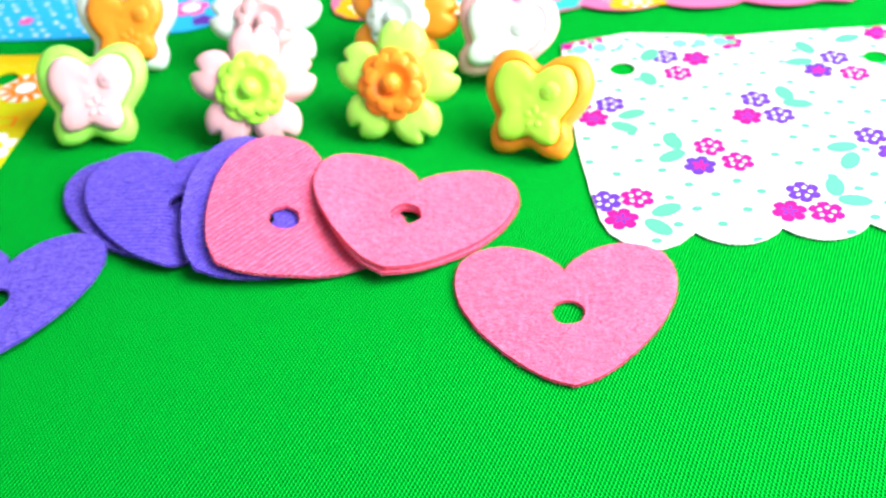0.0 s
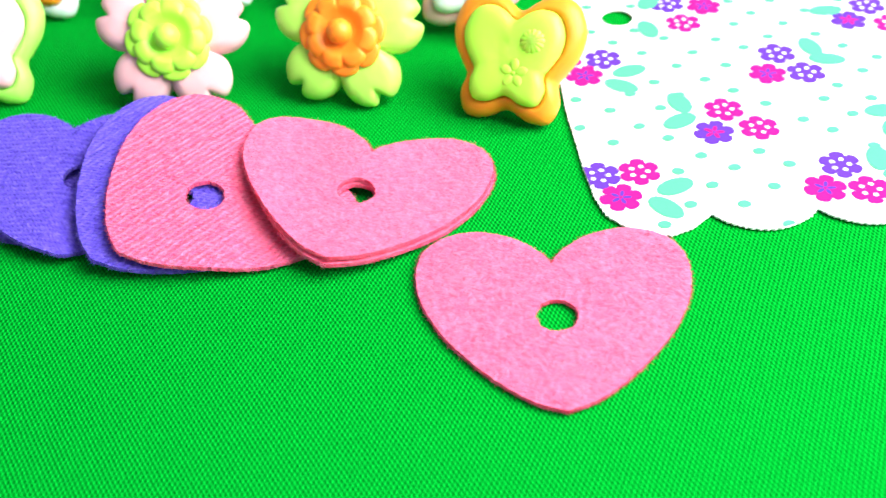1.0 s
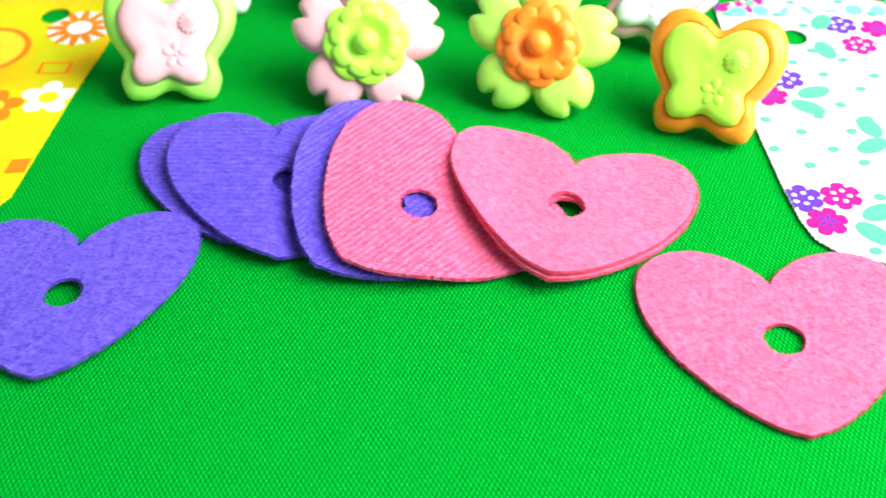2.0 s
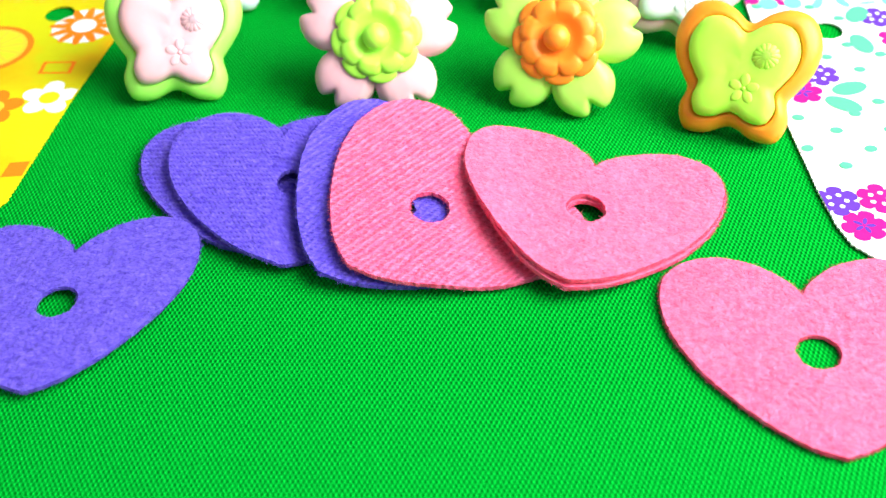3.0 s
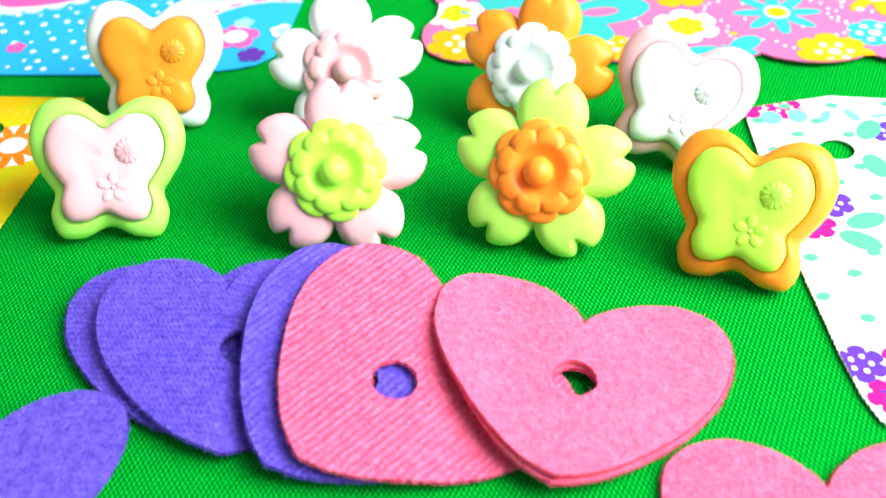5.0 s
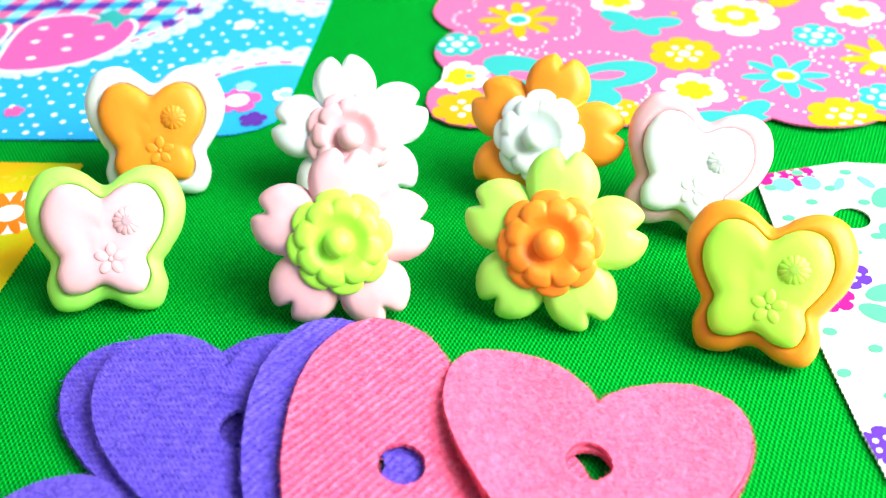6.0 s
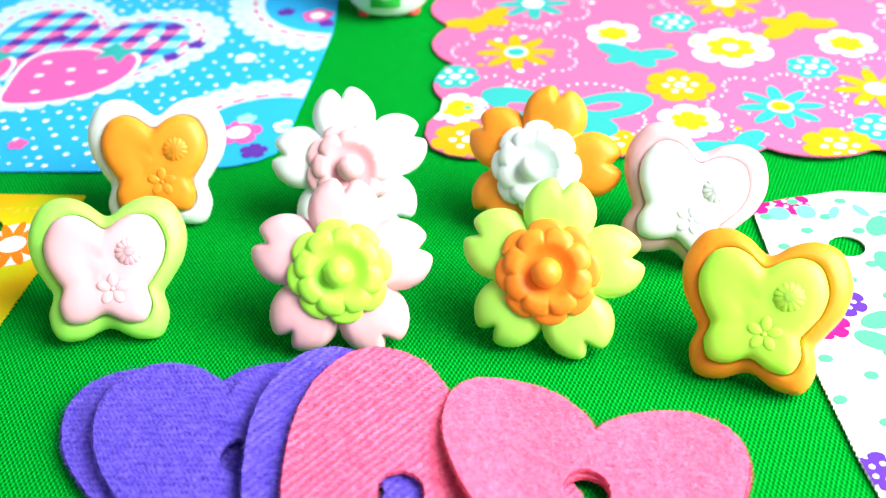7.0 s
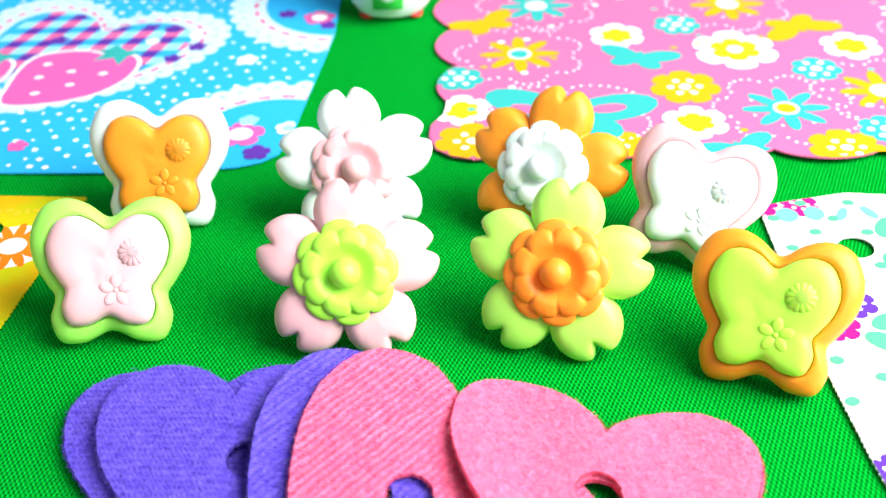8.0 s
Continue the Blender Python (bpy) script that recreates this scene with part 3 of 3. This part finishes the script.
for i in range(-3, 20):
    for j in range(0, 20):
        x, y = 1.74 + 0.53 * i + 0.265 * (j % 2), 8.85 + 0.255 * j
        x, y = x + rnd.uniform(-.04, .04), y + rnd.uniform(-.04, .04)
        if not inside((x, y), white_edge):
            continue
        if any((x - bx) ** 2 + (y - by) ** 2 < 0.085 for bx, by, _ in BLOOMS):
            continue
        spots.append(disc(x, y, 0.062, 0.052, rnd.uniform(-20, 20), 10))
white.lay("printed_dots", [("mint", 1, spots)])
# a line of unreadable pale script
script = []
for i, (wide, tilt) in enumerate(((.11, 0), (.10, 0), (.05, 25), (.05, -25), (.03, 80), (.11, 0), (.09, 0), (.10, 0))):
    x, y = 1.84 + 0.27 * i, 12.98 + 0.02 * (i % 2)
    script.append(disc(x, y, wide, 0.12, -tilt, 14))
tagged(white.lay("printed_script", [("pale", 1, script)]), kind="stuff")

# --- pink sheet with daisies, blossoms and butterflies
pink_edge = ([(-1.55, 20.3)] + scalloped((-1.42, 18.62), (-1.33, 15.33), 3, 0.26) + [(-1.34, 15.32), (-1.52, 15.2), (-1.66, 14.95), (-1.68, 14.7), (-1.60, 14.4), (-1.42, 14.23), (-1.2, 14.15), (-0.7, 14.17)]
             + scalloped((-0.25, 14.36), (5.45, 14.02), 5, 0.22) + [(5.75, 13.85), (6.0, 14.1), (6.2, 20.3)])
pink = Sheet("pink fabric sheet printed with yellow, white and turquoise flowers, scalloped edge", "pink", pink_edge,
             lift=lambda x, y: 0.05 * math.exp(-max(0.0, y - 13.9) / 0.3), at=(-0.03, 0.0))
for x, y, ink, mid in ((-0.57, 16.68, "yellow", "turquoise"), (2.39, 15.12, "turquoise", "yellow"), (-0.27, 18.14, "turquoise", "white"), (2.31, 18.03, "yellow", "white"), (3.60, 15.48, "yellow", "white"), (4.9, 17.1, "turquoise", "yellow")):
    pink.lay("printed_daisy", [("white", 1, dotted_bloom(x, y, 0.82, 7, 20)), (ink, 2, daisy(x, y, 0.5, 8)), (ink, 3, [disc(x, y, 0.2)]), ("white", 4, [disc(x, y, 0.15)]), (mid, 5, [disc(x, y, 0.115)])])
for x, y, r in ((0.71, 17.15, 0.36), (2.13, 16.66, 0.54), (3.58, 16.68, 0.38), (1.31, 14.85, 0.38), (-1.31, 15.27, 0.36), (4.6, 14.9, 0.4), (0.9, 18.7, 0.4)):
    pink.lay("printed_blossom", [("white", 1, [bloom(x, y, r, 6, 0.26)]), ("lemon", 2, [bloom(x, y, r * 0.58, 6, 0.25)])] + ([("white", 3, [disc(x, y, 0.1)])] if r > 0.5 else []))
for x, y, ink in ((1.34, 15.70, "yellow"), (2.81, 14.2, "yellow"), (-1.2, 14.55, "yellow"), (0.3, 14.35, "yellow"), (1.53, 17.43, "turquoise"), (2.99, 16.08, "turquoise"), (3.36, 14.6, "turquoise"), (-1.34, 16.06, "turquoise"), (4.3, 15.9, "turquoise")):
    pink.lay("printed_blossom", [(ink, 1, [bloom(x, y, 0.42 if ink == "yellow" else 0.31, 7, 0.22)]),
                                 ("white", 2, [disc(x + 0.17 * math.cos(t), y + 0.17 * math.sin(t), 0.045, n=8) for t in (i * 1.0472 for i in range(6))] + [disc(x, y, 0.07, n=10)])])
for x, y, s, turn, ink in ((0.9, 16.5, 0.62, -18, "turquoise"), (3.06, 17.28, 0.66, -160, "yellow"), (-0.98, 17.62, 0.6, 30, "yellow"), (-0.08, 15.12, 1.22, -8, "turquoise"), (1.7, 14.25, 0.55, 20, "turquoise")):
    shapes = [(ink, 2, flutter(x, y, s, turn))]
    if s > 0.9:
        shapes += [("white", 1, [disc(x + 1.03 * (p.x), y + 0.78 * p.y, 0.022, n=6) for p in petal_loop(0.98, 4, scallop(0.35), 14, 45)]), ("pink", 3, [disc(x - .46, y + .12, .22, .1, -25), disc(x + .46, y + .1, .22, .1, 10)])]
    pink.lay("printed_butterfly", shapes)
rnd = random.Random(11)
pink.lay("printed_dots", [(ink, 1, [disc(rnd.uniform(-1.2, 4.5), rnd.uniform(14.4, 18.6), 0.05, 0.042, n=8) for _ in range(14)]) for ink in ("yellow", "turquoise", "white")])

# --- blue sheet with lace hearts and strawberries
blue_edge = [(-2.98, 20.3), (-2.96, 17.3), (-3.07, 16.15), (-3.18, 15.1), (-3.23, 14.55), (-3.32, 14.3), (-3.5, 14.14), (-3.75, 14.05), (-4.27, 14.0), (-5.0, 13.99), (-6.3, 14.05), (-7.8, 14.2), (-9.6, 14.4), (-9.9, 20.3)][::-1]
blue = Sheet("sky blue fabric sheet printed with lace hearts and pink strawberries", "blue", blue_edge, at=(-0.05, 0.09))


def band(loop, cx, cy, k0, k1):
    return [[(cx + a[0] * k, cy + a[1] * k) for a, k in ((loop[i - 1], k0), (loop[i - 1], k1), (loop[i], k1), (loop[i], k0))] for i in range(len(loop))]


def dashes(loop, cx, cy, k, n, wide=0.03, fill=0.55):
    """Short stitches along a closed line."""
    pts = [Vector((cx + p[0] * k, cy + p[1] * k)) for p in loop]
    cum = [0.0]
    for i in range(len(pts)):
        cum.append(cum[-1] + (pts[(i + 1) % len(pts)] - pts[i]).length)

    def at(s):
        s %= cum[-1]
        i = max(j for j in range(len(pts)) if cum[j] <= s)
        return pts[i].lerp(pts[(i + 1) % len(pts)], (s - cum[i]) / max(1e-9, cum[i + 1] - cum[i]))

    out = []
    for i in range(n):
        a, b = at(cum[-1] * i / n), at(cum[-1] * (i + fill) / n)
        w = Vector((a.y - b.y, b.x - a.x)).normalized() * wide
        out.append([tuple(a + w), tuple(b + w), tuple(b - w), tuple(a - w)])
    return out


def lace(loop, cx, cy, n, dot=0.045, size=0.13, inner=0.8):
    """White lace: a band with a scalloped rim and small eyelets."""
    pts = [Vector((cx + p[0], cy + p[1])) for p in loop]
    rim, eyes = [], []
    step = len(pts) / n
    for i in range(n):
        p = pts[int(i * step)]
        rim.append(disc(p.x, p.y, size, n=12))
        q = Vector((cx, cy)).lerp(p, 0.965)
        eyes.append(disc(q.x, q.y, dot, dot * 0.7, n=8))
    return [("lace", 2, band(loop, cx, cy, inner, 1.0)), ("lace", 1, rim), ("pale_blue", 3, eyes)]


spin = Matrix.Rotation(radians(-18), 2)
big = [tuple(spin @ p) for p in heart_loop(1.46, 8)]
hx, hy = -6.34, 16.88
blue.lay("printed_heart", lace(big, hx, hy, 46) + [("rose", 4, dashes(big, hx, hy, 0.88, 40))], "white lace heart with pink stitches")
check, inner_heart = {"rose": [], "violet": [], "pale_blue": []}, [(hx + 0.8 * p[0], hy + 0.8 * p[1]) for p in big]
for i in range(-9, 10):
    for j in range(-9, 10):
        x, y = hx + 0.2 * i + 0.06 * j, hy + 0.2 * j
        if inside((x, y), inner_heart):
            ink = ("rose" if j % 2 else "violet") if i % 2 else ("pale_blue" if j % 2 else None)
            if ink:
                check[ink].append([(x - .1, y - .1), (x + .1, y - .1), (x + .16, y + .1), (x - .04, y + .1)])
blue.lay("printed_gingham", [(k, 1, v) for k, v in check.items()], "pink, violet and blue gingham check")


def strawberry(x, y, s):
    """A big berry lying on its side: body, pale rim, seeds and a leaf star."""
    put = lambda u, v: (x + s * u, y + s * v)
    half = [(-.66, -.70), (-.74, -.25), (-.72, .30), (-.55, .62), (-.05, .70), (.30, .55), (.62, .52), (.74, .25), (.66, -.15), (.38, -.50), (-.10, -.70)]
    body = [put(*p) for p in smooth_loop(half, 4)]
    edge = [put(1.07 * p.x, 1.07 * p.y) for p in smooth_loop(half, 4)]
    seeds = [disc(*put(u, v), 0.062, 0.042, 10, 10) for u, v in ((-.43, .34), (-.06, .12), (-.43, -.02), (.02, -.24), (-.35, -.45), (.36, .04))]
    star = [put(*p) for p in ((.06, .72), (.26, .66), (.14, .40), (.38, .48), (.50, .26), (.56, .50), (.78, .66), (.50, .68), (.34, .86), (.24, .72))]
    blue.lay("printed_strawberry", [("white", 4, [edge]), ("berry", 5, [body]), ("white", 6, seeds), ("turquoise", 6, [star])])


for x, y, r, ink in ((-4.98, 16.72, 0.12, "violet"), (-4.72, 17.05, 0.13, "violet"), (-5.15, 17.62, 0.13, "violet"), (-6.62, 17.35, 0.13, "violet"), (-5.35, 17.25, 0.1, "white"), (-4.8, 17.4, 0.1, "white")):
    blue.lay("printed_flower", [(ink, 4, [bloom(x, y, r, 5, 0.35)])])
strawberry(-6.14, 16.3, 1.0)
strawberry(-7.72, 16.3, 0.95)
ring = [(math.cos(t), math.sin(t)) for t in (2 * math.pi * i / 72 for i in range(72))]
round_1 = [(1.48 * a, 1.48 * b) for a, b in ring]
blue.lay("printed_lace", lace(round_1, -2.9, 18.38, 36, inner=0.74) + [("rose", 4, dashes(round_1, -2.9, 18.38, 0.83, 28))], "round white lace with pink stitches")
round_2 = [(1.32 * a, 1.28 * b) for a, b in ring]
blue.lay("printed_lace", lace(round_2, -3.42, 14.62, 34, inner=0.73) + [("rose", 4, dashes(round_2, -3.42, 14.62, 0.78, 22))], "round white lace with pink stitches")
for x, y, r, ink, mid in ((-3.80, 14.74, 0.28, "berry", "white"), (-3.56, 14.33, 0.16, "violet", None), (-3.27, 14.85, 0.15, "white", "pale_blue"), (-3.2, 17.85, 0.22, "berry", "white"), (-3.65, 18.0, 0.13, "violet", None), (-3.05, 17.6, 0.12, "violet", None),
                          (-4.35, 14.6, 0.13, "white", None), (-4.0, 16.62, 0.14, "white", None), (-5.3, 14.7, 0.15, "white", None), (-6.3, 14.6, 0.12, "berry", None), (-5.6, 18.75, 0.14, "violet", None), (-3.75, 15.05, 0.12, "pale_blue", None)):
    blue.lay("printed_flower", [(ink, 5, [bloom(x, y, r, 5, 0.3)])] + ([(mid, 6, [disc(x, y, r * 0.5)])] if mid else []))
rnd, spots = random.Random(8), []
for i in range(0, 36):
    for j in range(0, 24):
        x, y = -9.4 + 0.24 * i + 0.12 * (j % 2), 14.15 + 0.2 * j
        away = not inside((x, y), [(hx + 1.12 * p[0], hy + 1.12 * p[1]) for p in big])
        if away and inside((x, y), blue_edge) and (x + 2.9) ** 2 + (y - 18.38) ** 2 > 2.6 and (x + 3.42) ** 2 + (y - 14.62) ** 2 > 2.0:
            spots.append(disc(x + rnd.uniform(-.05, .05), y + rnd.uniform(-.05, .05), rnd.uniform(0.022, 0.042), n=7))
blue.lay("printed_dots", [("white", 1, spots)])

# --- yellow sheet with citrus slices and orange flowers
yellow_edge = [(-5.26, 13.58), (-5.33, 12.6), (-5.50, 11.3), (-5.65, 9.68), (-5.77, 9.48), (-6.1, 9.2), (-7.0, 9.05), (-9.8, 9.1), (-10.0, 13.6), (-7.0, 13.7)][::-1]
yellow = Sheet("yellow fabric sheet printed with citrus slices and orange flowers", "citrus", yellow_edge, [(-6.12, 13.0, 0.17)], at=(-0.02, 0.03))
for x, y in ((-5.76, 12.72), (-7.9, 11.2)):
    yellow.lay("printed_daisy", [("white", 1, [disc(x, y, 0.36)]), ("orange", 2, daisy(x, y, 0.39, 12, 0.135)), ("white", 3, [disc(x, y, 0.14)])])
for x, y, r, ink, mid in ((-5.74, 11.32, 0.27, "white", "lemon"), (-6.27, 11.16, 0.27, "orange", "gold"), (-7.2, 10.3, 0.27, "white", "lemon")):
    yellow.lay("printed_flower", [(ink, 1, daisy(x, y, r * 1.12, 5, 0.36, 90)), (mid, 2, [disc(x, y, r * 0.4)])])
x, y = -6.68, 12.27
wedges = [[(x + 0.05 * math.cos(a), y + 0.05 * math.sin(a)), (x + 0.36 * math.cos(a - 0.2), y + 0.36 * math.sin(a - 0.2)), (x + 0.36 * math.cos(a + 0.2), y + 0.36 * math.sin(a + 0.2))] for a in (i * math.pi / 6 for i in range(12))]
yellow.lay("printed_slice", [("orange", 1, [disc(x, y, 0.47, n=28)]), ("gold", 2, [disc(x, y, 0.40, n=28)])], "orange slice in cross-section")
for wedge in wedges:
    yellow.lay("printed_wedge", [("olive", 3, [wedge])])
frame_loop = [(-.17, -.11), (.17, -.11), (.17, .11), (-.17, .11)]
yellow.lay("printed_square", [("orange", 1, band(frame_loop, -5.82, 11.88, 0.8, 1.05))])
yellow.lay("printed_square", [("orange", 1, [[(-5.82, 10.02), (-5.62, 10.04), (-5.61, 10.26), (-5.80, 10.24)]])])
script = [disc(-6.9 + 0.1 * i, 13.33 + 0.03 * math.sin(2.3 * i), 0.055, 0.022, 50 + 50 * math.sin(1.9 * i), 8) for i in range(13)]
tagged(yellow.lay("printed_script", [("gold", 1, script)]), kind="stuff")


# ---------------------------------------------------------------- figurine at the back
def figurine():
    bm = bmesh.new()
    prof = [(0.0, 0.05), (0.36, 0.05), (0.46, 0.09), (0.56, 0.26), (0.66, 0.62), (0.60, 1.0), (0.5, 1.3), (0.36, 1.45), (0.42, 1.7), (0.46, 2.0), (0.36, 2.3), (0.0, 2.45)]
    rows = []
    for p in smooth_line(prof, 4):
        rows.append([bm.verts.new((max(p.x, 0.001) * math.cos(a), 0.8 * max(p.x, 0.001) * math.sin(a), p.y)) for a in (2 * math.pi * i / 36 for i in range(36))])
    for a, b in zip(rows, rows[1:]):
        for i in range(36):
            bm.faces.new((a[i - 1], a[i], b[i], b[i - 1]))
    bm.faces.new(rows[0][::-1])
    bm.faces.new(rows[-1])

    def blob(x, y, z, rx, ry, rz, slot):
        r = bmesh.ops.create_uvsphere(bm, u_segments=16, v_segments=10, radius=1.0, matrix=Matrix.Translation((x, y, z)) @ Matrix.Diagonal((rx, ry, rz, 1)))
        for v in r["verts"]:
            for f in v.link_faces:
                f.material_index = slot

    for s in (-1, 1):
        blob(0.32 * s, -0.16, 0.05, 0.11, 0.13, 0.05, 1)
    r = bmesh.ops.create_cube(bm, size=1.0, matrix=Matrix.Translation((-0.02, -0.44, 0.42)) @ Matrix.Rotation(radians(-12), 4, "X") @ Matrix.Diagonal((0.40, 0.06, 0.36, 1)))
    for v in r["verts"]:
        for f in v.link_faces:
            f.material_index = 2
    blob(-0.02, -0.475, 0.44, 0.11, 0.03, 0.10, 0)
    red, grn = rubber_material("red_paint", (0.62, 0.05, 0.04)), rubber_material("green_paint", (0.03, 0.5, 0.06))
    ob = part("figurine", bm, [R_WHITE, red, grn], None)
    ob.location = (-2.275 * U, 18.16 * U, 0)
    tagged(ob, "small white figurine with a green front patch and red feet", "figurine")


figurine()
